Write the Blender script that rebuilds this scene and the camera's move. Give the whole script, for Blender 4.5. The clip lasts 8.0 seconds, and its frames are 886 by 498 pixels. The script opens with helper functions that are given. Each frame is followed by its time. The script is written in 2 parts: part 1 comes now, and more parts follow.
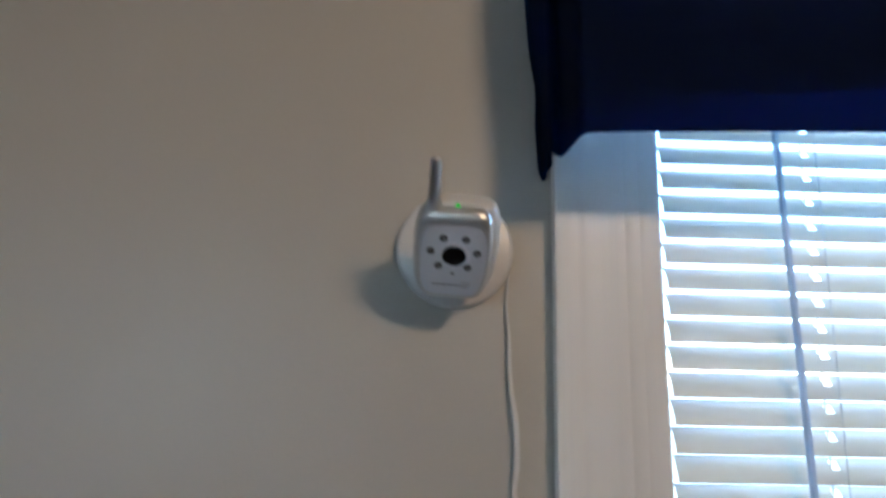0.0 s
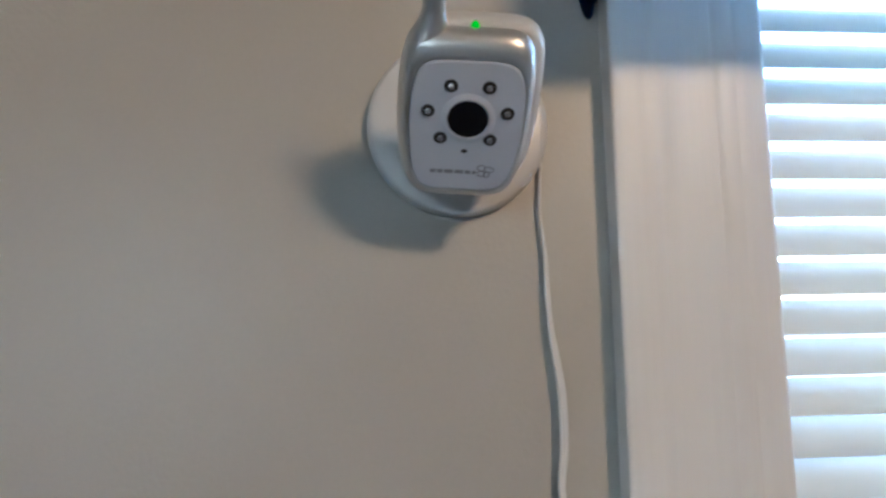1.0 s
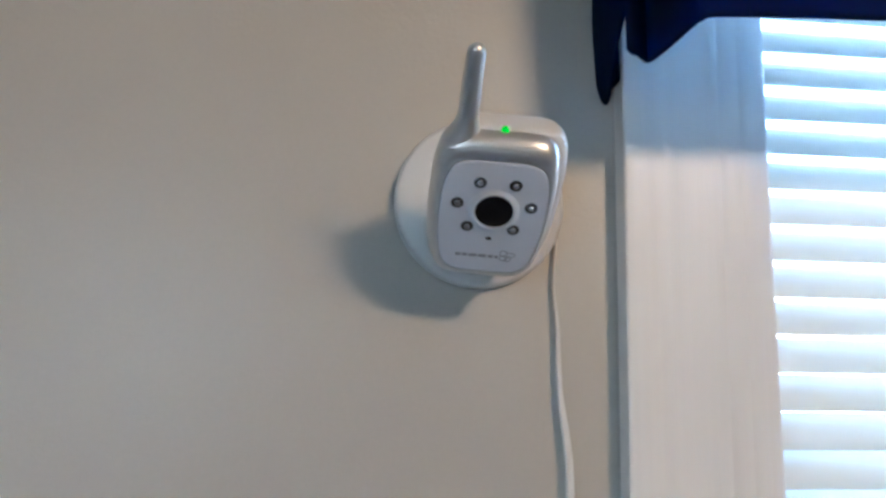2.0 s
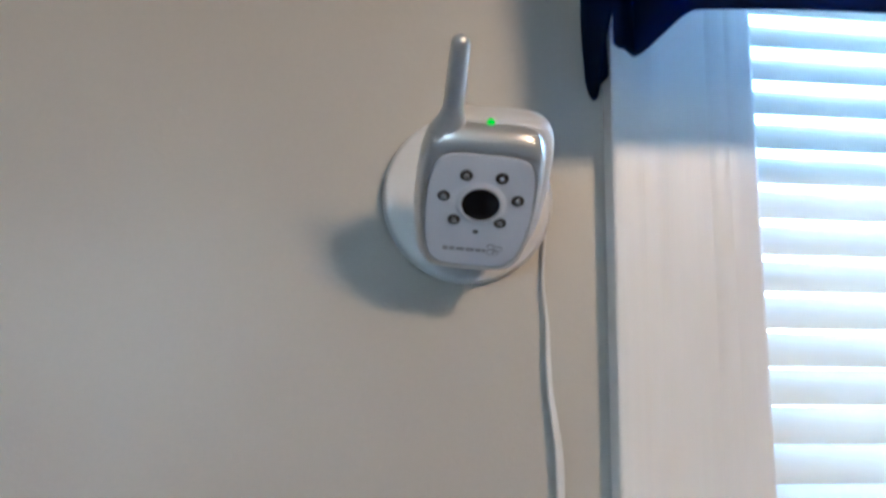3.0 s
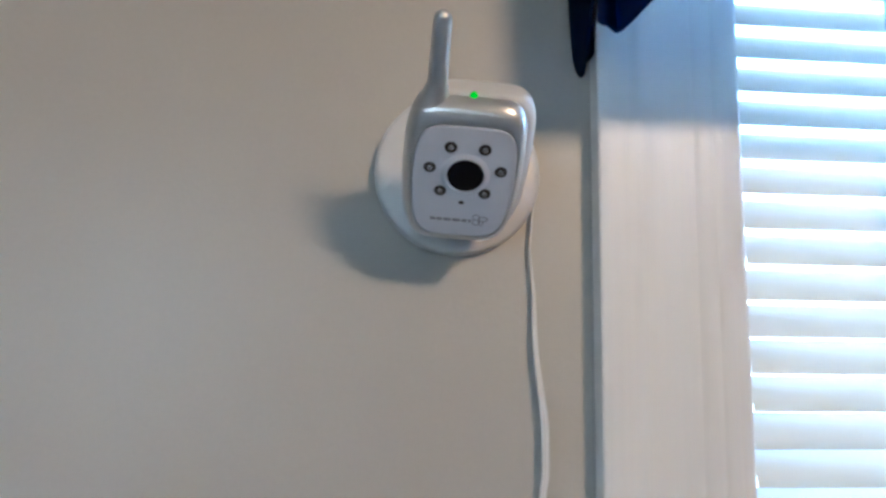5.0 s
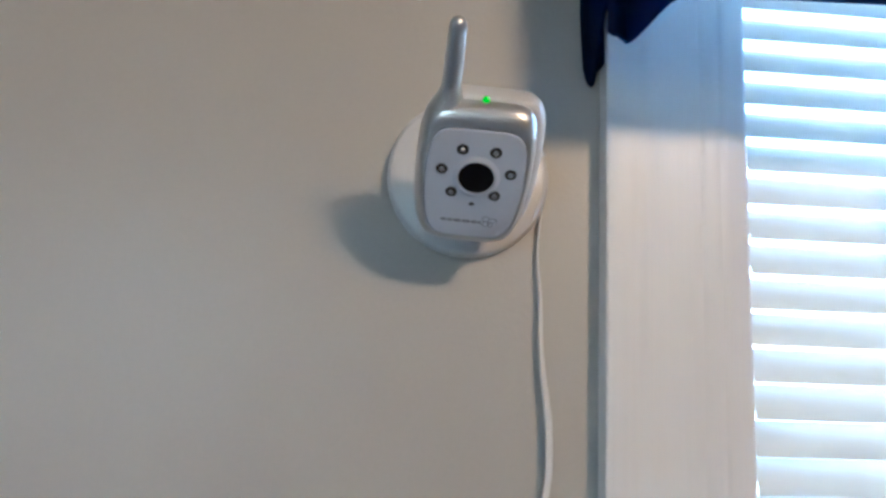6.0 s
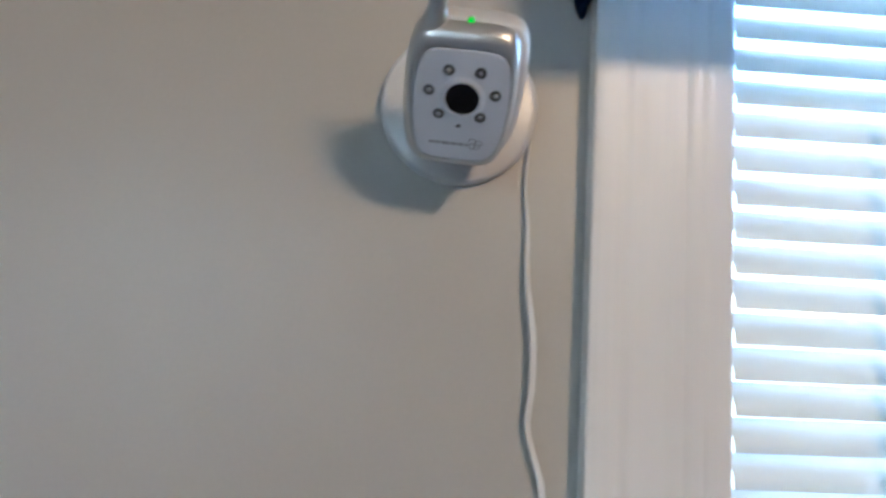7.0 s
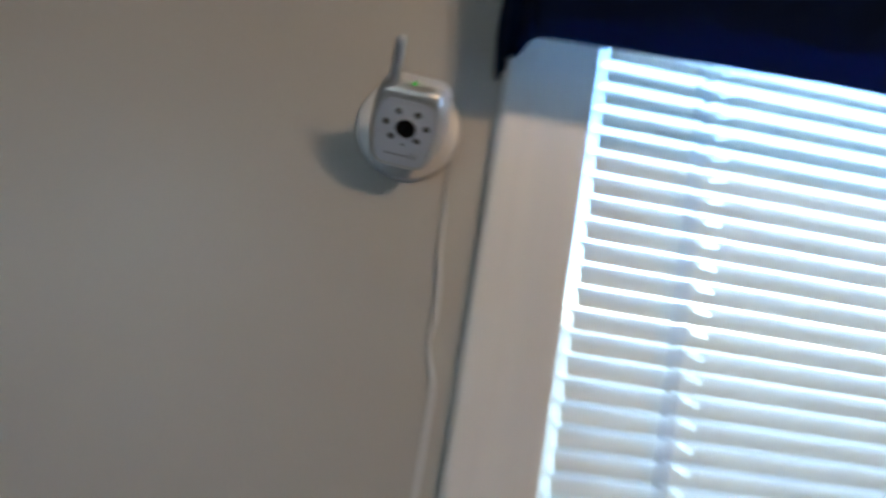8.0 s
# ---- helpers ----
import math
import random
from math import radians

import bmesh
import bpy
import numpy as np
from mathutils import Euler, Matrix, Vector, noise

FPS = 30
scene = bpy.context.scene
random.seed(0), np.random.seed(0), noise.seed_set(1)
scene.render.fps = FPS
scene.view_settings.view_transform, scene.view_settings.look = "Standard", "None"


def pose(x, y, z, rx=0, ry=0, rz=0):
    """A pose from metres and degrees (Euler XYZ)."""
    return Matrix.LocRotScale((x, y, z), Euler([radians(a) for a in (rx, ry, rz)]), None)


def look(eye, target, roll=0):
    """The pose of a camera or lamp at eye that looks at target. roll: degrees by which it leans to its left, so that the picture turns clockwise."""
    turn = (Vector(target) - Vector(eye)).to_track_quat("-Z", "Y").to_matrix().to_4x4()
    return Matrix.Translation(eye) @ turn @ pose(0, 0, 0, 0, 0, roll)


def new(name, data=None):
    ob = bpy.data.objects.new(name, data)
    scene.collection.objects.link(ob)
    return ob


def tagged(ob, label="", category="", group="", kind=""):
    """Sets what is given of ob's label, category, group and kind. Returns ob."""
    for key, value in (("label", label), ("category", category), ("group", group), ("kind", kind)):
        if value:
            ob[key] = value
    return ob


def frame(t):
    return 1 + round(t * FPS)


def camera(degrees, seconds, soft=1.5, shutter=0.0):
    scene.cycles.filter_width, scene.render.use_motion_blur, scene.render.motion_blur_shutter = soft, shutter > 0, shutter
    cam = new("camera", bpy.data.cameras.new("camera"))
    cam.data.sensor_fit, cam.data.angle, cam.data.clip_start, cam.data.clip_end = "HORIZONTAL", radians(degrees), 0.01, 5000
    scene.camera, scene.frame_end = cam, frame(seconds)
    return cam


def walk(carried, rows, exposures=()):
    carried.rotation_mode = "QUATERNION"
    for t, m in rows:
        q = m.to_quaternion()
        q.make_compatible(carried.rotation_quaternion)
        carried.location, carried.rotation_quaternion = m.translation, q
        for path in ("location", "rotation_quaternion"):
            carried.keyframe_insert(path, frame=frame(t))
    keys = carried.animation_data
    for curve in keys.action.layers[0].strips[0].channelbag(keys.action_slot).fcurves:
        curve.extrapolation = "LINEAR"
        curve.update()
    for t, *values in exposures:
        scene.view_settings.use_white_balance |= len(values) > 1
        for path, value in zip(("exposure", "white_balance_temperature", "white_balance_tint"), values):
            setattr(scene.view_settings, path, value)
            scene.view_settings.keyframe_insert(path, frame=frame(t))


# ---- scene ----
cam = camera(70.0, 8.0, soft=2.9, shutter=0.9)
PATH = [
    (0, (-0.0196, -0.4832, 1.6524), (0.0322, 1.4745, 2.0583), 1.27),
    (0.2, (-0.0141, -0.4408, 1.6414), (0.0515, 1.5105, 2.0751), 2.03),
    (0.3, (-0.0118, -0.4056, 1.6465), (0.0952, 1.5628, 1.984), 0.11),
    (0.5, (-0.0173, -0.3602, 1.6615), (0.1485, 1.6149, 1.9288), 0.68),
    (0.7, (-0.0255, -0.3336, 1.6683), (0.1469, 1.6381, 1.956), -0.32),
    (1, (-0.0324, -0.3097, 1.6556), (0.1367, 1.6709, 1.8765), -1.07),
    (1.5, (-0.0373, -0.3201, 1.6748), (0.1352, 1.6549, 1.9391), 0.02),
    (1.7, (-0.0464, -0.3282, 1.681), (0.1327, 1.6457, 1.9486), 1.09),
    (2.8, (-0.0418, -0.3309, 1.6808), (0.1352, 1.6405, 1.9678), 1.14),
    (3, (-0.0409, -0.329, 1.6769), (0.1428, 1.6423, 1.9604), 0.81),
    (3.5, (-0.0394, -0.3254, 1.6646), (0.1482, 1.6473, 1.9356), 1.35),
    (4, (-0.0418, -0.3257, 1.6561), (0.1511, 1.6484, 1.9127), 2.94),
    (4.5, (-0.0352, -0.3359, 1.6694), (0.1441, 1.6422, 1.9037), 1.24),
    (5.8, (-0.032, -0.3435, 1.6615), (0.1061, 1.6314, 1.9455), 1.24),
    (6, (-0.0341, -0.3468, 1.6601), (0.1033, 1.6278, 1.9467), 2.27),
    (6.5, (-0.0339, -0.3516, 1.6304), (0.0795, 1.6302, 1.8741), 3.99),
    (7, (-0.0221, -0.3578, 1.6359), (0.0847, 1.6308, 1.8206), 2.84),
    (7.5, (-0.0099, -0.3902, 1.656), (0.0986, 1.6026, 1.7873), 1.26),
    (7.8, (-0.0158, -0.4454, 1.6453), (0.1361, 1.5452, 1.7657), 2.85),
    (7.9, (-0.0148, -0.4825, 1.6401), (0.163, 1.507, 1.7403), 7.47),
    (8, (-0.0066, -0.5440, 1.6087), (0.1934, 1.4392, 1.7727), 9.0),
]
walk(cam, [(t, look(eye, target, roll)) for t, eye, target, roll in PATH],
     exposures=[(t, 5.5 + e, k, 8) for t, e, k in ((0, -0.78, 4960), (0.5, -0.66, 4880), (1.0, -0.44, 4950), (1.5, -0.20, 4820), (3.0, -0.09, 4780), (3.5, -0.09, 4780), (4.5, -0.14, 4780), (6.0, -0.17, 4800), (6.5, -0.19, 4820), (7.0, -0.25, 4820), (7.5, -0.45, 4820), (8.0, -0.88, 5060))])

# ---- light ----
world = bpy.data.worlds.new("world")
scene.world = world
world.use_nodes = True
wt = world.node_tree
sky = wt.nodes.new("ShaderNodeTexSky")
sky.sky_type = "NISHITA"
sky.sun_disc = False
sky.sun_elevation = radians(38)
sky.sun_rotation = radians(110)
sky.ozone_density = 1.6
wt.links.new(sky.outputs[0], wt.nodes["Background"].inputs[0])
wt.nodes["Background"].inputs[1].default_value = 0.093

sun = new("sun", bpy.data.lights.new("sun", "SUN"))
sun.data.energy, sun.data.angle, sun.data.color = 4.5, radians(0.5), (1, 0.95, 0.88)
sun.matrix_world = look((4.7, -1.7, 3.9), (0, 0, 0))

# warm ceiling spot over the room, source of the crisp shadows
bulb = new("ceiling_spot_light", bpy.data.lights.new("ceiling_spot_light", "SPOT"))
bulb.data.energy, bulb.data.shadow_soft_size, bulb.data.color = 3.6, 0.17, (1.0, 0.63, 0.32)
bulb.data.spot_size, bulb.data.spot_blend = radians(64), 1.0
bulb.matrix_world = look((0.91, -1.75, 2.54), (0.07, 0, 1.69))


# ---- materials ----
def material(name, color, rough=0.5, metal=0.0, vary=0.06, scale=6.0, fine=220.0, bump=0.0, stretch=(1, 1, 1), fine_vary=0.03, rough_vary=0.08):
    """A paint, plastic or cloth with mottling at two scales and a fine relief; metres."""
    m = bpy.data.materials.new(name)
    m.use_nodes = True
    nt = m.node_tree
    bsdf = nt.nodes["Principled BSDF"]
    co = nt.nodes.new("ShaderNodeTexCoord")
    mp = nt.nodes.new("ShaderNodeMapping")
    mp.inputs["Scale"].default_value = stretch
    nt.links.new(co.outputs["Object"], mp.inputs[0])

    def tex(s, detail=4.0):
        n = nt.nodes.new("ShaderNodeTexNoise")
        n.inputs["Scale"].default_value, n.inputs["Detail"].default_value = s, detail
        nt.links.new(mp.outputs[0], n.inputs["Vector"])
        return n.outputs["Fac"]

    big, small = tex(scale), tex(fine, 3.0)
    mix = nt.nodes.new("ShaderNodeMix")
    mix.data_type = "RGBA"
    mix.inputs["A"].default_value = (*[c * (1 - 2 * vary) for c in color], 1)
    mix.inputs["B"].default_value = (*[min(1, c * (1 + 2 * vary)) for c in color], 1)
    nt.links.new(big, mix.inputs["Factor"])
    mix2 = nt.nodes.new("ShaderNodeMix")
    mix2.data_type, mix2.blend_type = "RGBA", "MULTIPLY"
    mix2.inputs["Factor"].default_value = 1.0
    ramp = nt.nodes.new("ShaderNodeMapRange")
    ramp.inputs["To Min"].default_value, ramp.inputs["To Max"].default_value = 1 - 2 * fine_vary, 1.0
    nt.links.new(small, ramp.inputs["Value"])
    nt.links.new(mix.outputs["Result"], mix2.inputs["A"])
    nt.links.new(ramp.outputs[0], mix2.inputs["B"])
    nt.links.new(mix2.outputs["Result"], bsdf.inputs["Base Color"])
    rr = nt.nodes.new("ShaderNodeMapRange")
    rr.inputs["To Min"].default_value, rr.inputs["To Max"].default_value = max(0.02, rough - rough_vary), min(1, rough + rough_vary)
    nt.links.new(big, rr.inputs["Value"])
    nt.links.new(rr.outputs[0], bsdf.inputs["Roughness"])
    bsdf.inputs["Metallic"].default_value = metal
    if bump:
        b = nt.nodes.new("ShaderNodeBump")
        b.inputs["Strength"].default_value, b.inputs["Distance"].default_value = 1.0, bump
        nt.links.new(small, b.inputs["Height"])
        nt.links.new(b.outputs[0], bsdf.inputs["Normal"])
    return m


def see_through(m, share, tint=None):
    """Lets part of the light pass through a thin sheet."""
    nt = m.node_tree
    bsdf, out = nt.nodes["Principled BSDF"], nt.nodes["Material Output"]
    tr = nt.nodes.new("ShaderNodeBsdfTranslucent")
    mx = nt.nodes.new("ShaderNodeMixShader")
    mx.inputs[0].default_value = share
    src = bsdf.inputs["Base Color"].links[0].from_socket
    if tint:
        tr.inputs[0].default_value = (*tint, 1)
    else:
        nt.links.new(src, tr.inputs[0])
    nt.links.new(bsdf.outputs[0], mx.inputs[1])
    nt.links.new(tr.outputs[0], mx.inputs[2])
    nt.links.new(mx.outputs[0], out.inputs[0])
    return m


WALL = material("wall_paint", (0.47, 0.44, 0.385), 0.40, vary=0.025, scale=2.5, fine=330, bump=0.00017, fine_vary=0.03)
TRIM = material("trim_paint", (0.79, 0.765, 0.725), 0.40, vary=0.03, scale=9, fine=160, bump=0.00015, stretch=(3.0, 3.0, 0.05), fine_vary=0.02)
CEIL = material("ceiling_paint", (0.80, 0.79, 0.76), 0.8, vary=0.02, scale=3, fine=200, bump=0.001)
FLOOR = material("carpet", (0.20, 0.20, 0.20), 0.95, vary=0.10, scale=8, fine=400, bump=0.003)
WHITE = material("white_plastic", (0.66, 0.65, 0.635), 0.33, vary=0.015, scale=20, fine=900, bump=0.00003)
FACE = material("face_plastic", (0.66, 0.67, 0.72), 0.38, vary=0.015, scale=25, fine=1400, bump=0.00003)
SILVER = material("silver_paint", (0.66, 0.65, 0.63), 0.34, metal=0.72, vary=0.02, scale=30, fine=2200, bump=0.00002, fine_vary=0.06)
SEAM = material("dark_seam", (0.16, 0.16, 0.18), 0.6, vary=0.03)
BLACK = material("black_lens", (0.006, 0.006, 0.008), 0.22, vary=0.03, rough_vary=0.04)
BEZEL = material("led_bezel", (0.010, 0.010, 0.012), 0.50, vary=0.05)
GLINT = material("led_glint", (0.50, 0.51, 0.54), 0.12, metal=0.9, vary=0.15, scale=900, rough_vary=0.05)
PRINT = material("grey_print", (0.27, 0.27, 0.30), 0.5, vary=0.03)
CORD = material("cord_vinyl", (0.72, 0.71, 0.69), 0.40, vary=0.03, scale=30, fine=600, bump=0.0001)
NAVY = see_through(material("navy_cotton", (0.005, 0.012, 0.050), 0.9, vary=0.10, scale=14, fine=1400, bump=0.0003, fine_vary=0.15), 0.45, (0.011, 0.085, 0.25))
NAVY.node_tree.nodes["Principled BSDF"].inputs["Specular IOR Level"].default_value = 0.12
SLAT = see_through(material("blind_vinyl", (0.78, 0.755, 0.715), 0.38, vary=0.02, scale=12, fine=300, bump=0.00005, stretch=(0.2, 1, 1)), 0.31, (0.81, 0.78, 0.70))
WAND = see_through(material("wand_plastic", (0.70, 0.74, 0.80), 0.25, vary=0.05, scale=30), 0.55)
STRING = material("blind_string", (0.78, 0.78, 0.77), 0.8, vary=0.05, scale=60)
VINYL = material("window_vinyl", (0.82, 0.82, 0.81), 0.35, vary=0.02, scale=8)

GREEN = bpy.data.materials.new("green_glow")
GREEN.use_nodes = True
gb = GREEN.node_tree.nodes["Principled BSDF"]
gb.inputs["Base Color"].default_value = (0.01, 0.25, 0.01, 1)
gb.inputs["Roughness"].default_value = 0.15
gb.inputs["Emission Color"].default_value = (0.10, 1.0, 0.0, 1)
gb.inputs["Emission Strength"].default_value = 0.012

GLASS = bpy.data.materials.new("window_glass")
GLASS.use_nodes = True
gt = GLASS.node_tree
clear, gloss, mixed = (gt.nodes.new(k) for k in ("ShaderNodeBsdfTransparent", "ShaderNodeBsdfGlossy", "ShaderNodeMixShader"))
clear.inputs[0].default_value = (0.95, 0.97, 0.96, 1)
gloss.inputs["Roughness"].default_value = 0.0
mixed.inputs[0].default_value = 0.05
gt.links.new(clear.outputs[0], mixed.inputs[1])
gt.links.new(gloss.outputs[0], mixed.inputs[2])
gt.links.new(mixed.outputs[0], gt.nodes["Material Output"].inputs[0])


# ---- building helpers ----
def obj(name, bm, mat, parent=None, label="", smooth=40):
    bmesh.ops.recalc_face_normals(bm, faces=bm.faces)
    me = bpy.data.meshes.new(name)
    bm.to_mesh(me)
    bm.free()
    me.materials.append(mat)
    if smooth:
        me.polygons.foreach_set("use_smooth", [True] * len(me.polygons))
        me.set_sharp_from_angle(angle=radians(smooth))
    ob = new(name, me)
    ob.parent = parent
    if label:
        ob["label"] = label
    return ob


def part(name, bm, mat, parent, label="", smooth=40):
    return obj(name, bm, mat, parent, label, smooth)


def empty(name, m=None):
    e = new(name)
    e.empty_display_size = 0.02
    if m is not None:
        e.matrix_world = m
    return e


def block(lo, hi, bevel=0.0, bm=None):
    own = bmesh.new()
    bmesh.ops.create_cube(own, size=1)
    for v in own.verts:
        v.co = [(a + b) / 2 + c * (b - a) for a, b, c in zip(lo, hi, v.co)]
    if bevel:
        bmesh.ops.bevel(own, geom=own.edges[:], offset=bevel, segments=2, affect="EDGES", profile=0.6)
    if bm is None:
        return own
    me = bpy.data.meshes.new("tmp")
    own.to_mesh(me)
    own.free()
    bm.from_mesh(me)
    bpy.data.meshes.remove(me)
    return bm


def loft(rings, cap_first=True, cap_last=True, closed=True, bm=None):
    """Skin over rings of points with equal counts."""
    bm = bm or bmesh.new()
    vs = [[bm.verts.new(p) for p in r] for r in rings]
    n = len(rings[0])
    for a, b in zip(vs, vs[1:]):
        for i in range(n if closed else n - 1):
            j = (i + 1) % n
            bm.faces.new((a[i], a[j], b[j], b[i]))
    if cap_first:
        bm.faces.new(vs[0])
    if cap_last:
        bm.faces.new(list(reversed(vs[-1])))
    return bm


def lathe(profile, m=None, seg=64, bm=None):
    """A turned form about its z axis from (radius, height) pairs; the ends are closed."""
    m = m or Matrix()
    rings = [[m @ Vector((r * math.cos(2 * math.pi * k / seg), r * math.sin(2 * math.pi * k / seg), h)) for k in range(seg)] for r, h in profile]
    return loft(rings, bm=bm)


def tube(points, radius, seg=10, bm=None):
    """A round rod along a line of points; radius may be a list."""
    pts = [Vector(p) for p in points]
    rad = radius if isinstance(radius, (list, tuple)) else [radius] * len(pts)
    rings = []
    for i, p in enumerate(pts):
        d = (pts[min(i + 1, len(pts) - 1)] - pts[max(i - 1, 0)]).normalized()
        side = d.cross(Vector((0.3, 1, 0.17))).normalized()
        up = side.cross(d)
        rings.append([p + rad[i] * (math.cos(a) * side + math.sin(a) * up) for a in [2 * math.pi * k / seg for k in range(seg)]])
    return loft(rings, bm=bm)


def smooth_line(points, steps=8):
    """A Catmull-Rom line through the points (any number of values each)."""
    p = [np.array(q, float) for q in points]
    p = [2 * p[0] - p[1]] + p + [2 * p[-1] - p[-2]]
    out = []
    for a, b, c, d in zip(p, p[1:], p[2:], p[3:]):
        for k in range(steps):
            t = k / steps
            out.append(0.5 * (2 * b + (c - a) * t + (2 * a - 5 * b + 4 * c - d) * t * t + (3 * b - a - 3 * c + d) * t ** 3))
    return out + [p[-2]]


# ---- setting: room ----
X0, X1, Y0, H = -2.6, 2.8, -4.4, 2.6
WX0, WX1, WZ0, WZ1 = 0.165, 1.083, 0.85, 2.30


def structure(ob, label, category):
    return tagged(ob, label, category, kind="structure")


def wall_with_opening(name, lo, hi, open_x, open_z):
    bm = bmesh.new()
    (ax, ay, az), (bx, by, bz) = lo, hi
    (ox0, ox1), (oz0, oz1) = open_x, open_z
    xs, zs = [ax, ox0, ox1, bx], [az, oz0, oz1, bz]
    for y in (ay, by):
        grid = [[bm.verts.new((x, y, z)) for x in xs] for z in zs]
        for r in range(3):
            for c in range(3):
                if (r, c) != (1, 1):
                    bm.faces.new((grid[r][c], grid[r][c + 1], grid[r + 1][c + 1], grid[r + 1][c]))
    bm.verts.ensure_lookup_table()
    f, b = bm.verts[:16], bm.verts[16:]

    def bridge(ids):
        for i, j in zip(ids, ids[1:] + ids[:1]):
            bm.faces.new((f[i], f[j], b[j], b[i]))

    bridge([5, 6, 10, 9])
    bridge([0, 1, 2, 3, 7, 11, 15, 14, 13, 12, 8, 4])
    return obj(name, bm, WALL, smooth=0)


structure(wall_with_opening("wall_north", (X0 - 0.1, 0, 0), (X1 + 0.1, 0.14, H), (WX0, WX1), (WZ0, WZ1)),
          "warm grey painted wall with a light orange-peel texture", "wall")
structure(wall_with_opening("wall_south", (X0 - 0.1, Y0 - 0.14, 0), (X1 + 0.1, Y0, H), (-2.30, -1.05), (1.28, 2.12)),
          "warm grey painted wall with a window opening", "wall")
structure(obj("wall_west", block((X0 - 0.1, Y0, 0), (X0, 0, H)), WALL, smooth=0), "plain warm grey painted side wall", "wall")
structure(obj("wall_east", block((X1, Y0, 0), (X1 + 0.1, 0, H)), WALL, smooth=0), "plain warm grey painted side wall", "wall")
structure(obj("floor", block((X0 - 0.1, Y0 - 0.14, -0.1), (X1 + 0.1, 0.14, 0)), FLOOR, smooth=0), "grey carpeted floor of the room", "floor")
structure(obj("ceiling", block((X0 - 0.1, Y0 - 0.14, H), (X1 + 0.1, 0.14, H + 0.1)), CEIL, smooth=0), "plain white painted ceiling", "ceiling")

# unseen ground, added to bounce outdoor light up onto the blind slats
g = bmesh.new()
n = 48
grid = [[g.verts.new((1200 * (c / n - 0.5), math.copysign(900 * abs(2 * r / n - 1) ** 2.5, 2 * r - n), -0.12)) for c in range(n + 1)] for r in range(n + 1)]
for r in range(n):
    for c in range(n):
        g.faces.new((grid[r][c], grid[r][c + 1], grid[r + 1][c + 1], grid[r + 1][c]))
GROUND = material("outdoor_ground", (0.06, 0.068, 0.05), 0.9, vary=0.12, scale=0.8, fine=30, bump=0.004)
structure(obj("ground", g, GROUND, smooth=0), "unseen ground outside the window, added to bounce light onto the blind", "ground")

# window casing: moulded board with a thick outer edge, a cove and a bead
PROFILE = [(0.0, 0.0), (0.0, 0.0168), (0.0006, 0.0177), (0.0018, 0.018), (0.0158, 0.018), (0.0163, 0.0178), (0.0165, 0.0164),
           (0.0172, 0.0160), (0.0215, 0.0172), (0.0240, 0.0174), (0.0270, 0.0167), (0.0310, 0.0157), (0.0360, 0.0152), (0.0420, 0.0155),
           (0.0470, 0.0160), (0.0522, 0.0163), (0.0530, 0.0161), (0.0532, 0.0155), (0.0536, 0.0154), (0.0546, 0.0160), (0.0640, 0.0158),
           (0.0646, 0.0156), (0.0648, 0.0151), (0.0652, 0.0150), (0.0661, 0.0155), (0.0700, 0.0152), (0.0740, 0.0143), (0.0770, 0.0135),
           (0.0798, 0.0127), (0.0818, 0.0117), (0.0828, 0.0102), (0.0828, 0.0)]
PROFILE = [(u * 1.0195, 0.75 * (0.0158 + 1.05 * (d - 0.0158) if 0.0164 < u < 0.0662 else d)) for u, d in PROFILE]
CX0 = 0.0784


def casing(at, ends, mirror=1):
    a, b = ends
    return loft([[(at + mirror * u, -d, z) for u, d in PROFILE] for z in np.linspace(a, b, 30)])


window = empty("window_1", Matrix.Translation(((WX0 + WX1) / 2, 0.1, WZ0)))
structure(window, "white vinyl window with moulded white painted trim", "window")


def under(ob):
    ob.matrix_parent_inverse = ob.parent.matrix_world.inverted() if ob.parent else Matrix()
    return ob


bpy.context.view_layer.update()
under(part("side_casing", casing(CX0, (WZ0 - 0.02, WZ1 + 0.084)), TRIM, window, "white painted moulded casing with brush marks"))
under(part("side_casing", casing(WX1 + (WX0 - CX0), (WZ0 - 0.02, WZ1 + 0.084), -1), TRIM, window))
bm = loft([[(x, -d, WZ1 + 0.0858 - u) for u, d in PROFILE] for x in (0.1612, WX1 + 0.004)])
under(part("head_casing", bm, TRIM, window))
under(part("jamb", block((0.1603, 0.0005, WZ0), (0.1650, 0.139, WZ1)), TRIM, window))
under(part("jamb", block((WX1, 0.0005, WZ0), (WX1 + 0.007, 0.139, WZ1)), TRIM, window))
under(part("sill", block((0.06, -0.045, WZ0 - 0.045), (1.19, 0.139, WZ0 - 0.021), 0.004), TRIM, window))
fr = bmesh.new()
block((0.1655, 0.085, WZ0), (0.182, 0.13, WZ1), 0.003, fr)
block((WX1 - 0.042, 0.085, WZ0), (WX1 - 0.0005, 0.13, WZ1), 0.003, fr)
block((0.1825, 0.085, WZ0), (WX1 - 0.0425, 0.13, WZ0 + 0.045), 0.003, fr)
block((0.1825, 0.085, WZ1 - 0.045), (WX1 - 0.0425, 0.13, WZ1), 0.003, fr)
under(part("window_frame", fr, VINYL, window))
pane = under(part("pane", block((0.1825, 0.108, WZ0 + 0.0455), (WX1 - 0.0425, 0.112, WZ1 - 0.0455)), GLASS, window, smooth=0))
pane.visible_shadow = False

# ---- window blind ----
PITCH, SLAT_Z, SLAT_Y, TILT, WIDE = 0.0208, 1.7685, 0.0078, 61.0, 0.0214
SX1 = 1.072
HOLES = (0.2955, 0.945)


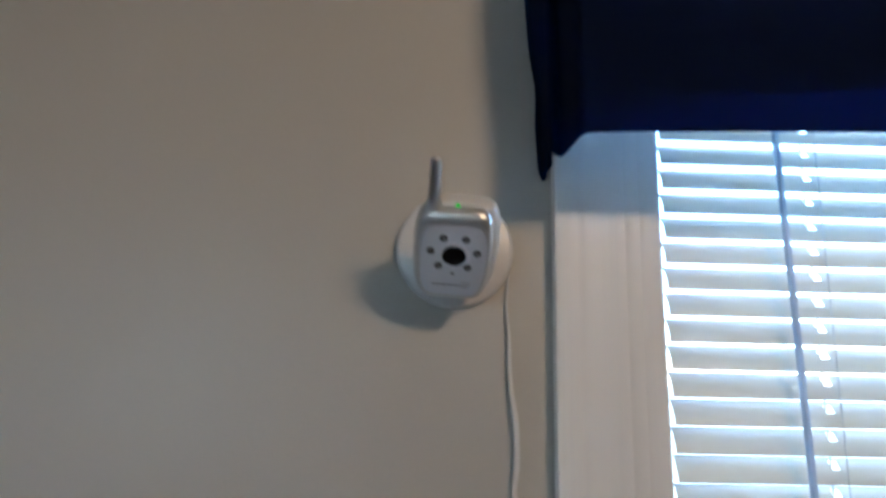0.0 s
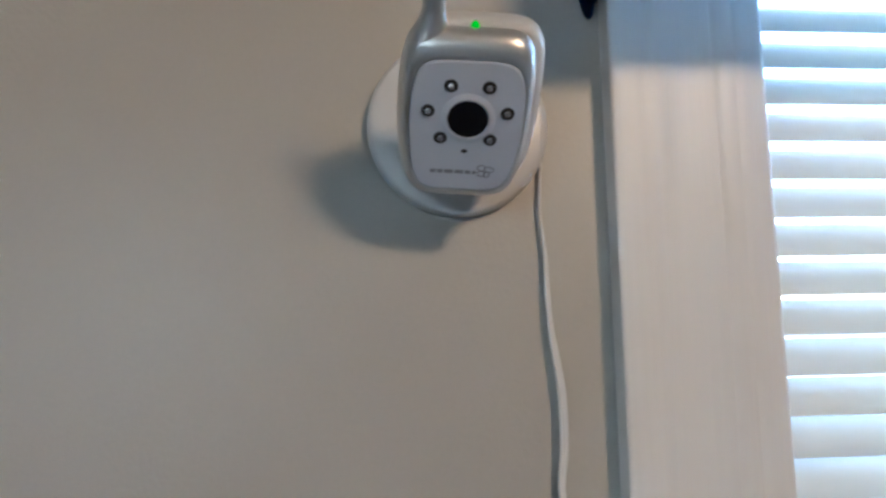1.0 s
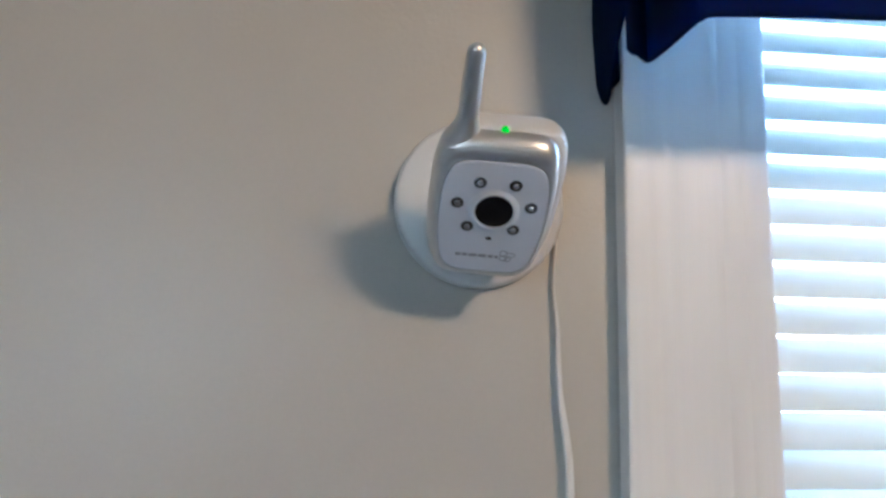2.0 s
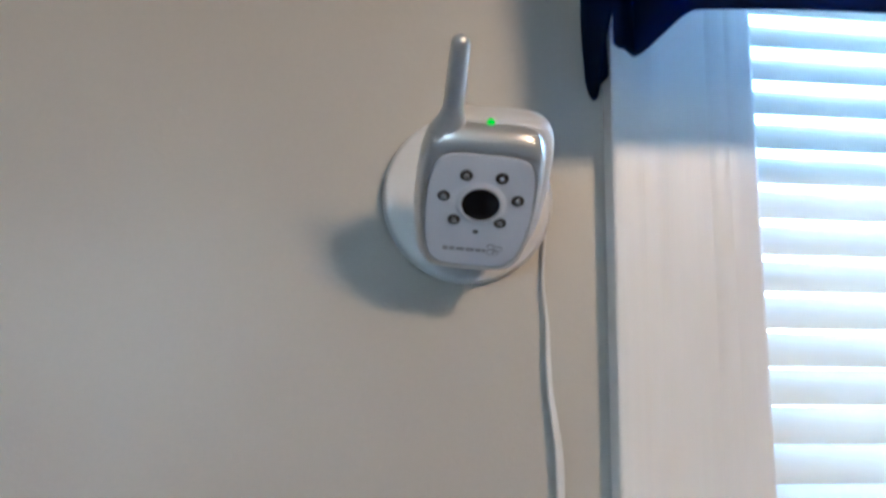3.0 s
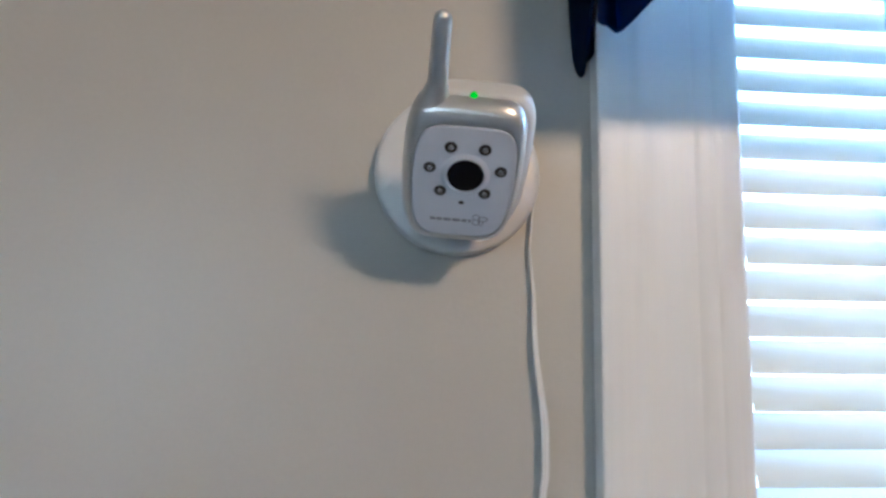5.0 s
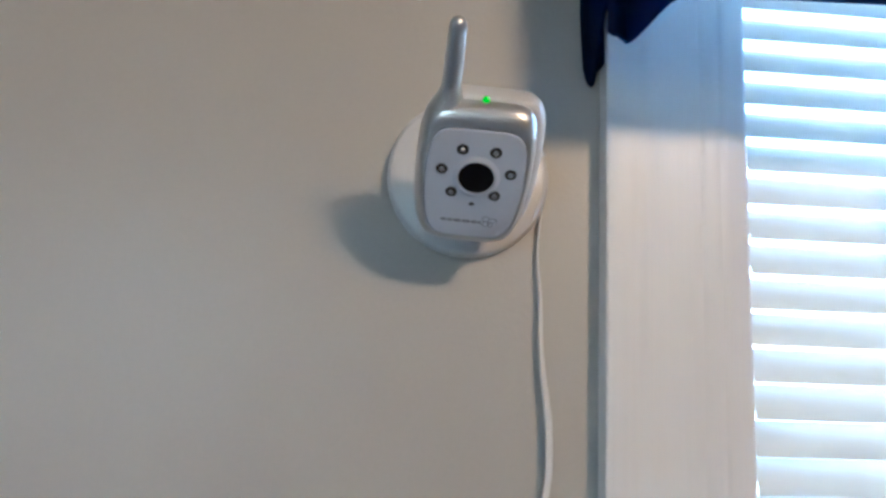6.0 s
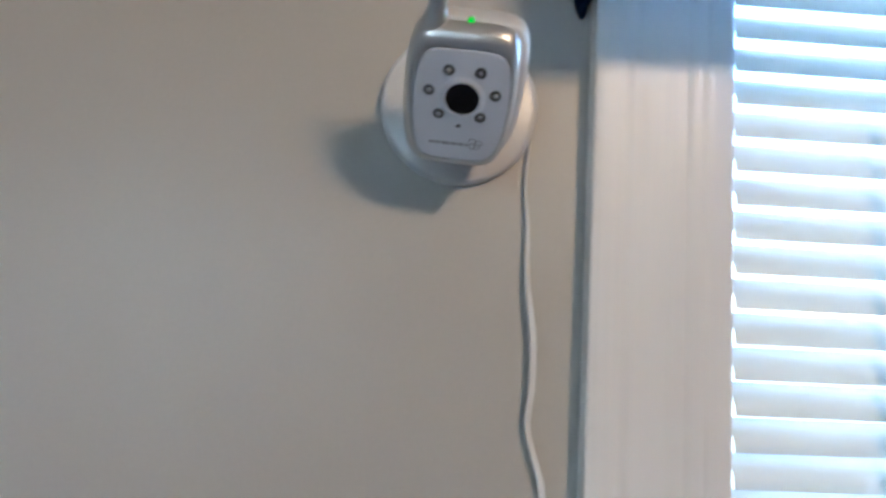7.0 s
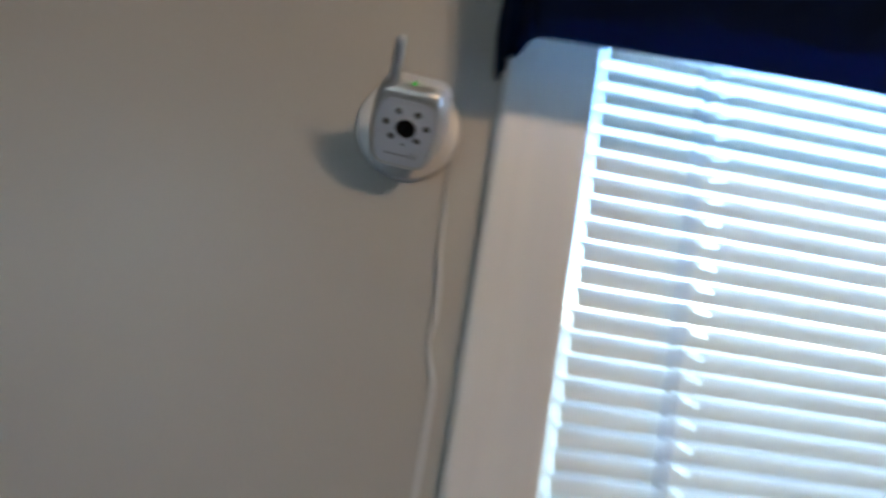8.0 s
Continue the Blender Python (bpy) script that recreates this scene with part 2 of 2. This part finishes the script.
def slat_mesh(x0, jitter):
    """A curved slat with slots for the lift cords; its room-side edge lies on the local x axis."""
    bm = bmesh.new()
    n, thick = 10, 0.0005
    ca, sa = math.cos(radians(TILT)), math.sin(radians(TILT))

    def at(x, k, side):
        w = WIDE * k / n
        crown = 0.0021 * (1 - (2 * k / n - 1) ** 2) + (thick if side else 0)
        return (x, w * ca - crown * sa, w * sa + crown * ca)

    def run(xa, xb, ka, kb):
        ks = list(range(ka, kb + 1))
        ring = [(k, 1) for k in ks] + [(k, 0) for k in reversed(ks)]
        loft([[at(x, k, s) for k, s in ring] for x in (xa, xb)], bm=bm)

    cuts = [x0]
    for h in HOLES:
        run(cuts[-1], h - 0.0034, 0, n)
        run(h - 0.0034, h + 0.0034, 0, 5)
        run(h - 0.0034, h + 0.0034, 9, n)
        cuts.append(h + 0.0034)
    run(cuts[-1], SX1, 0, n)
    bmesh.ops.remove_doubles(bm, verts=bm.verts, dist=1e-6)
    for v in bm.verts:
        v.co.z += jitter * (v.co.x - 0.6) * 0.004
    return bm


blind = empty("window_blind", Matrix.Translation((0.62, 0.03, WZ1)))
tagged(blind, "white one-inch mini blind with half-tilted slats in the window", "blind")
bpy.context.view_layer.update()
rng = random.Random(4)
top_k = int((2.262 - SLAT_Z) / PITCH)
low_k = int((SLAT_Z - 0.90) / PITCH)
for k in range(-low_k, top_k + 1):
    z = SLAT_Z + k * PITCH
    x0 = 0.1714 + 0.0013 * max(-0.5, min(1.1, (1.85 - z) / 0.27)) + rng.uniform(-0.0004, 0.0004)
    s = part("slat", slat_mesh(x0, rng.uniform(-0.1, 0.1)), SLAT, blind, smooth=30)
    s.location = (0, SLAT_Y, z)
    under(s)
for h in HOLES:
    bm = bmesh.new()
    for y in (SLAT_Y - 0.0012, SLAT_Y + 0.0185):
        tube([(h + 0.006, y, 0.89), (h + 0.006, y, 2.27)], 0.0005, 6, bm)
    under(part("ladder_string", bm, STRING, blind))
    under(part("lift_cord", tube([(h, SLAT_Y + 0.0095, 0.89), (h, SLAT_Y + 0.0095, 2.27)], 0.0007, 6), STRING, blind))
under(part("head_rail", block((0.168, 0.004, 2.267), (1.078, 0.032, 2.2995), 0.002), SLAT, blind))
under(part("bottom_rail", block((0.171, 0.004, 0.870), (1.074, 0.030, 0.888), 0.003), SLAT, blind))
hexa = [[(x + r * math.cos(a), -0.0035 + r * math.sin(a), z) for a in [math.pi / 3 * q for q in range(6)]]
        for z, r, x in ((2.262, 0.0028, 0.2580), (1.86, 0.0030, 0.2626), (1.72, 0.0030, 0.2657), (1.57, 0.0030, 0.2682), (1.30, 0.0030, 0.2710),
                        (1.295, 0.0042, 0.2710), (1.22, 0.0042, 0.2716), (1.215, 0.003, 0.2716))]
under(part("tilt_wand", loft(hexa), WAND, blind, "clear grey plastic tilt wand", smooth=30))

# ---- valance ----
valance = empty("window_valance", Matrix.Translation((0.62, 0, 2.2)))
tagged(valance, "plain navy blue cotton window valance hanging from a rod", "valance")
bpy.context.view_layer.update()
VTOP = 2.48


def cloth(plan, hem, lean, ripple, seed, bulge=0.0, notch=0.0, rows=40):
    """A hanging cloth: plan line (x, y), hem heights along it, how far it leans left with height, the depth of its folds, how far it bellies out above the hem, and the depth of a dent in its edge."""
    line = smooth_line([(*p, h) for p, h in zip(plan, hem)], 10)
    r = random.Random(seed)
    ph = [r.uniform(0, 6.28) for _ in range(4)]
    bm = bmesh.new()
    grid = []
    length = 0.0
    prev = line[0]
    stations = []
    for q in line:
        length += math.hypot(q[0] - prev[0], q[1] - prev[1])
        prev = q
        stations.append(length)
    for j in range(rows + 1):
        f = j / rows
        row = []
        for q, s in zip(line, stations):
            z = q[2] + (VTOP - q[2]) * f ** 1.5
            up = z - 1.81
            w = ripple * (0.35 + min(1, up / 0.2))
            dy = w * (math.sin(s * 34 + ph[0] + up * 3) + 0.5 * math.sin(s * 71 + ph[1] - up * 5))
            dx = 0.25 * w * math.sin(s * 50 + ph[2] + up * 9)
            nick = notch * math.exp(-((up - 0.078) / 0.022) ** 2)
            belly = bulge * min(1, max(0, up) / 0.14) ** 1.3 * min(1, abs(q[1]) / 0.09)
            row.append(bm.verts.new((q[0] + dx + nick - lean * min(up, 0.16) / 0.15, q[1] + dy - belly, z)))
        grid.append(row)
    for a, b in zip(grid, grid[1:]):
        for i in range(len(a) - 1):
            bm.faces.new((a[i], a[i + 1], b[i + 1], b[i]))
    return bm


def thick(ob, t=0.0016):
    m = ob.modifiers.new("thickness", "SOLIDIFY")
    m.thickness, m.offset = t, 0
    return ob


front = cloth([(0.0672, -0.0500), (0.0676, -0.0555), (0.0690, -0.0578), (0.0722, -0.0562), (0.0750, -0.0552), (0.0768, -0.0640), (0.0780, -0.0790), (0.0790, -0.0905), (0.0812, -0.0948), (0.0860, -0.0962), (0.110, -0.097), (0.14, -0.0975), (0.22, -0.0985), (0.40, -0.099), (0.70, -0.098), (1.10, -0.092), (1.155, -0.09), (1.163, -0.06)],
              [1.8193, 1.8143, 1.8128, 1.8119, 1.8113, 1.8113, 1.8113, 1.8115, 1.8121, 1.8131, 1.8141, 1.8149, 1.8175, 1.8203, 1.8203, 1.8173, 1.8143, 1.8113], 0.004, 0.0012, 3, 0.016)
thick(under(part("front_panel", front, NAVY, valance)))
side = cloth([(0.0690, -0.0012), (0.0702, -0.0022), (0.0718, -0.0036), (0.0730, -0.0070), (0.0734, -0.014), (0.0738, -0.025), (0.0748, -0.037), (0.0752, -0.0535)],
             [1.8203, 1.8123, 1.8092, 1.8116, 1.8223, 1.8378, 1.8488, 1.8568], 0.0105, 0.0004, 5, 0.006, 0.0030)
thick(under(part("side_panel", side, NAVY, valance)))
turned = cloth([(0.0716, -0.0012), (0.0734, -0.0026), (0.0752, -0.0052), (0.0764, -0.0095), (0.0768, -0.0128)], [1.8145, 1.8160, 1.8178, 1.8190, 1.8198], 0.003, 0.0002, 9)
thick(under(part("side_return", turned, NAVY, valance)), 0.0010)
side = cloth([(1.168, -0.0012), (1.169, -0.018), (1.166, -0.042), (1.162, -0.056)], [1.811, 1.820, 1.845, 1.85], -0.010, 0.0004, 6)
thick(under(part("side_panel", side, NAVY, valance)))
# unseen sheet added to bounce window light onto the casing and mask valance glow
bounce_sheet = cloth([(0.0772, -0.0580), (0.0796, -0.0750), (0.0812, -0.0870), (0.0855, -0.0922), (0.0950, -0.0935), (0.14, -0.0938), (0.24, -0.0940), (0.40, -0.0940), (0.70, -0.0930), (1.13, -0.0885)],
               [1.822, 1.822, 1.823, 1.825, 1.829, 1.837, 1.848, 1.854, 1.854, 1.840], 0.004, 0.0004, 8, 0.012)
BOUNCE = see_through(material("bounce_cloth", (0.86, 0.91, 0.95), 0.85, vary=0.04, scale=12, fine=900, bump=0.0002), 0.12)
thick(under(part("bounce_sheet", bounce_sheet, BOUNCE, valance, "unseen pale sheet added behind the valance to bounce light")), 0.0008)
under(part("curtain_rod", tube(smooth_line([(0.062, -0.001, 2.44), (0.064, -0.05, 2.44), (0.074, -0.082, 2.44), (0.12, -0.086, 2.44), (0.6, -0.086, 2.44), (1.12, -0.086, 2.44), (1.160, -0.082, 2.44), (1.168, -0.05, 2.44), (1.17, -0.001, 2.44)], 6), 0.004, 8), WHITE, valance))

# ---- baby monitor ----
monitor = empty("baby_monitor", Matrix.Translation((0.0022, 0, 1.7503)))
tagged(monitor, "silver and white plastic baby monitor camera on a round wall mount", "baby monitor")
bpy.context.view_layer.update()

# round wall mount
DISC = [(0.0436, 0.0002), (0.0442, 0.0012), (0.0443, 0.0030), (0.0441, 0.0055), (0.0436, 0.0072), (0.0428, 0.0083), (0.0416, 0.0089), (0.0395, 0.0093), (0.0330, 0.0101), (0.0200, 0.0108), (0.0160, 0.0112), (0.0140, 0.0124), (0.0120, 0.0150), (0.0001, 0.0152)]
mount = under(part("wall_mount", lathe([(1.022 * q, d) for q, d in DISC], pose(0.0024, 0, 1.7509, 90), 96), WHITE, monitor, "round white plastic wall plate"))

SIZE = 0.954
# pose of the head: x across, y up its face, z out of its face
u0, v0, n0 = Vector((1, 0, 0)), Vector((0, -math.sin(radians(47.85)), math.cos(radians(47.85)))), Vector((0, -math.cos(radians(47.85)), -math.sin(radians(47.85))))
spin = Matrix.Rotation(radians(-9.2), 3, "Z")
u0, v0, n0 = spin @ u0, spin @ v0, spin @ n0
cr, sr = math.cos(radians(-6.1)), math.sin(radians(-6.1))
U, V = u0 * cr + v0 * sr, -u0 * sr + v0 * cr
HEAD = Matrix((U, V, n0)).transposed().to_4x4() @ Matrix.Scale(SIZE, 4)
HEAD.translation = (-0.0014, -0.0698, 1.7329)


def outline(top, bot, wt_, wm, wb, vm, seg=120):
    """Half widths wt_, wm, wb at the top, at height vm and at the bottom."""
    pts = []
    for k in range(seg):
        a = 2 * math.pi * k / seg
        cx, sy = math.cos(a), math.sin(a)
        e = 0.34
        x, y = math.copysign(abs(cx) ** e, cx), math.copysign(abs(sy) ** e, sy)
        vv = (top + bot) / 2 + y * (top - bot) / 2
        if vv > vm:
            t = (vv - vm) / (top - vm)
            w = wm + (wt_ - wm) * t * t
        else:
            t = (vm - vv) / (vm - bot)
            w = wm + (wb - wm) * t ** 1.7
        pts.append((x * w, vv))
    # even spacing along the outline
    d = [0.0]
    for p, q in zip(pts, pts[1:] + pts[:1]):
        d.append(d[-1] + math.hypot(q[0] - p[0], q[1] - p[1]))
    xs, ys = [p[0] for p in pts] + [pts[0][0]], [p[1] for p in pts] + [pts[0][1]]
    at = np.linspace(0, d[-1], seg, endpoint=False)
    return [(float(x + 0.027 * (y - 20)), float(y)) for x, y in zip(np.interp(at, d, xs), np.interp(at, d, ys))]


MM = 0.001
F_OUT = outline(26.4, -35.0, 21.4, 24.0, 20.0, -4)
S_OUT = [(x * 0.935 if x > 0 else x, y) for x, y in outline(36.0, -41.0, 27.2, 29.2, 24.6, -4)]


def between(t, z, out=F_OUT, shell=S_OUT, grow=0.0):
    return [HEAD @ Vector(((a[0] + (b[0] - a[0]) * t) * (1 + grow) * MM, (a[1] + (b[1] - a[1]) * t) * (1 + grow) * MM, z * MM)) for a, b in zip(out, shell)]


# silver front shell: lip, rounded shoulder, side
rings = [between(-0.10, -1.4), between(0.0, -1.2), between(0.0, -0.1), between(0.06, 0.0)]
rings += [between(0.06 + 0.94 * math.sin(a), -9.0 * (1 - math.cos(a))) for a in [math.pi / 2 * k / 12 for k in range(1, 13)]]
rings += [between(1.0, -10.2), between(0.99, -10.5)]
shell = under(part("front_shell", loft(rings, True, True), SILVER, monitor, "silver painted plastic front shell", smooth=50))
# white rear shell
REAR = ((0.985, -9.4, 0.0), (1.04, -9.7, 0.3), (1.10, -10.4, 0.7), (1.13, -12.5, 1.3), (1.14, -17, 1.8), (1.10, -21, 1.8), (1.0, -24.5, 1.6), (0.84, -27, 1.3), (0.55, -28.6, 1), (0.2, -29.2, 1))


def rear_ring(t, z, shift):
    """A ring of the rear shell, drawn in on the antenna's side and at its foot."""
    ring = []
    for a, b in zip(F_OUT, S_OUT):
        x, y = a[0] + (b[0] - a[0]) * t, a[1] + (b[1] - a[1]) * t
        if x < 0:
            x *= 1 - 0.16 * min(1, max(0, (y + 10) / 30))
        else:
            x *= 1 + 0.06 * min(1, max(0, -z - 9.4) / 3)
        y *= 1 - 0.07 * min(1, max(0, -y - 15) / 15)
        ring.append(HEAD @ Vector(((x + shift) * MM, y * MM, z * MM)))
    return ring


rings = [rear_ring(*q) for q in REAR]
under(part("rear_shell", loft(rings), WHITE, monitor, "white plastic rear shell", smooth=60))
# seam round the face plate, then the plate itself, slightly proud
bm = loft([between(-0.012, -1.3), between(-0.012, -0.45)], True, True)
under(part("seam", bm, SEAM, monitor, "dark seam round the face plate"))
inset = [(0.988 * x, 0.990 * y - 0.04) for x, y in F_OUT]
rings = [between(0, -1.0, inset, inset), between(0, 0.05, inset, inset), between(0, 0.3, inset, inset, -0.012), between(0, 0.36, inset, inset, -0.04)]
face = under(part("face_plate", loft(rings), FACE, monitor, "pale grey plastic face plate", smooth=50))

# lens: white collar with a black window
LC = (0.2, 1.2)


def on_face(u, v, z=0.0):
    return HEAD @ Matrix.Translation((u * MM, v * MM, z * MM))


under(part("lens_collar", lathe([(0.0116, 0.0003), (0.0111, 0.0005), (0.0103, 0.0008), (0.0096, 0.0011), (0.0090, 0.00125), (0.0087, 0.0012), (0.0085, 0.0010), (0.0084, 0.0008)], on_face(*LC), 56), FACE, face, "pale raised collar"))
under(part("lens", lathe([(0.0086, 0.0008), (0.0085, 0.0010), (0.0070, 0.0011), (0.0040, 0.0012), (0.0001, 0.00125)], on_face(*LC), 48), BLACK, face, "glossy black lens window"))
for u, v in ((-7.3, 15.6), (8.0, 15.5), (16.2, 4.5), (10.0, -8.3), (-10.9, -8.3), (-16.3, 4.2)):
    led = part("infrared_led", lathe([(0.0029, 0.0003), (0.0028, 0.00045), (0.0026, 0.00055), (0.0021, 0.00046), (0.0010, 0.00042)], on_face(u, v), 24), BEZEL, face, "small dark ringed infrared lamp")
    under(led)
    # small bright metal bead imitates the sparkle reflected in the LED dome
    dome = [(0.0015 * math.cos(a), 0.0004 + 0.0014 * math.sin(a)) for a in [math.pi / 2 * k / 8 for k in range(8)]] + [(0.00005, 0.0018)]
    bpy.context.view_layer.update()
    under(part("glint_bead", lathe(dome, on_face(u, v), 20), GLINT, led))
under(part("microphone_hole", lathe([(0.0011, 0.0003), (0.0011, 0.00048), (0.0001, 0.0005)], on_face(-0.5, -14.3) @ Matrix.Diagonal((1.25, 0.85, 1, 1)), 16), BEZEL, face))

# printed mark: plain bars and a four-lobed outline
bm = bmesh.new()
x = -14.8
for w, hgt in ((2.5, 1.7), (2.5, 1.7), (3.9, 1.7), (3.9, 1.7), (2.6, 1.7), (1.7, 1.7)):
    me = bpy.data.meshes.new("tmp")
    b2 = block((x * MM, -25.9 * MM, 0.3 * MM), ((x + w) * MM, (-25.9 + hgt) * MM, 0.44 * MM))
    b2.to_mesh(me)
    b2.free()
    bm.from_mesh(me)
    bpy.data.meshes.remove(me)
    x += w + 0.6
bm.transform(HEAD)
under(part("printed_bars", bm, PRINT, face, "grey printed mark as plain bars", smooth=0))
bm = bmesh.new()
for cx, cy, rx, ry in ((7.4, -22.6, 1.7, 1.5), (7.6, -25.6, 1.6, 1.5), (10.9, -23.3, 2.1, 1.3), (9.9, -25.9, 1.3, 1.3)):
    ring = [HEAD @ Vector(((cx + rx * math.cos(a)) * MM, (cy + ry * math.sin(a)) * MM, 0.42 * MM)) for a in [2 * math.pi * k / 20 for k in range(21)]]
    tube(ring, 0.00022, 5, bm)
under(part("printed_loops", bm, PRINT, face, "grey four-lobed outline mark"))

# antenna, its foot and the green light
ax = [(-15.5, 36.0, -9.8), (-15.45, 37.2, -9.8), (-15.2, 50, -9.9), (-14.9, 62, -10), (-14.75, 68.0, -10), (-14.7, 70.0, -10), (-14.68, 71.3, -10), (-14.66, 72.0, -10), (-14.65, 72.3, -10)]
rad = [4.45, 4.55, 4.3, 4.0, 3.85, 3.4, 2.5, 1.5, 0.2]
under(part("antenna", tube([HEAD @ (Vector(p) * MM) for p in ax], [SIZE * r * MM for r in rad], 28), SILVER, monitor, "short silver stub antenna"))
ft = [(-18.6, 13.0, -11.0), (-18.2, 20.0, -10.6), (-17.4, 26.0, -10.3), (-16.5, 31.0, -10.1), (-15.9, 35.0, -9.9), (-15.5, 39.5, -9.8), (-15.45, 43.0, -9.8)]
under(part("antenna_foot", tube([HEAD @ (Vector(p) * MM) for p in smooth_line(ft, 4)], [SIZE * float(r[0]) for r in smooth_line([(0.0040,), (0.0080,), (0.0093,), (0.0084,), (0.0066,), (0.0050,), (0.0042,)], 4)], 28), SILVER, shell))
dome = [(0.0021 * math.cos(a), -0.0010 + 0.0036 * math.sin(a)) for a in [math.pi / 2 * k / 8 for k in range(8)]] + [(0.00005, 0.0027)]
up = HEAD @ Matrix.Translation((0.0008, 0.0356, -0.0098)) @ Matrix.Rotation(radians(-90), 4, "X")
under(part("power_light", lathe(dome, up, 20), GREEN, monitor, "lit green power light"))

# ball joint between plate and head
back = HEAD @ Vector((0, -0.008, -0.028))
foot = Vector((0.0022, -0.012, 1.7503))
under(part("swivel_joint", tube([foot + (back - foot) * t for t in (0, 0.25, 0.5, 0.75, 1.05)], [0.010, 0.008, 0.0075, 0.009, 0.011], 20), WHITE, monitor))

# ---- power cord ----
CORD_PTS = [(0.0405, -0.0022, 1.7450, 80), (0.0440, -0.0024, 1.7365, 82), (0.0434, -0.0026, 1.7240, 82), (0.0427, -0.0030, 1.7090, 74), (0.0437, -0.0034, 1.6960, 60), (0.0446, -0.0036, 1.6850, 42), (0.0448, -0.0038, 1.6680, 24),
            (0.0454, -0.0042, 1.6550, 34), (0.0462, -0.0046, 1.6460, 26), (0.0479, -0.0050, 1.6340, 14), (0.0496, -0.0052, 1.6200, 6), (0.0501, -0.0054, 1.6050, 4), (0.0499, -0.0052, 1.5920, 10), (0.0488, -0.0046, 1.5830, 22),
            (0.0483, -0.0040, 1.5730, 34), (0.0508, -0.0036, 1.5620, 36), (0.0547, -0.0034, 1.5500, 26), (0.0574, -0.0034, 1.5400, 12), (0.0580, -0.0032, 1.5200, 6),
            (0.0572, -0.0030, 1.45, 4), (0.0560, -0.0030, 1.30, 10), (0.0570, -0.0030, 0.8, 12), (0.0580, -0.0030, 0.30, 5), (0.062, -0.004, 0.004, 5)]
ring8 = []
for k in range(20):
    a = 2 * math.pi * k / 20
    w = 0.00215 * math.cos(a)
    ring8.append((w, math.copysign(0.00105 * abs(math.sin(a)) ** 0.6 * (1 - 0.42 * math.exp(-(w / 0.0005) ** 2)), math.sin(a))))
rings = []
for x, y, z, tw in smooth_line(CORD_PTS, 8):
    thin = 0.55 + 0.45 * min(1, max(0, (1.700 - z) / 0.08))
    c, s = thin * math.cos(radians(tw)), thin * math.sin(radians(tw))
    rings.append([(x + c * p - s * q, min(y + s * p + c * q, -0.0002), z) for p, q in ring8])
cord = obj("power_cord", loft(rings), CORD)
tagged(cord, "flat white two-core power cord hanging down the wall", "cord")
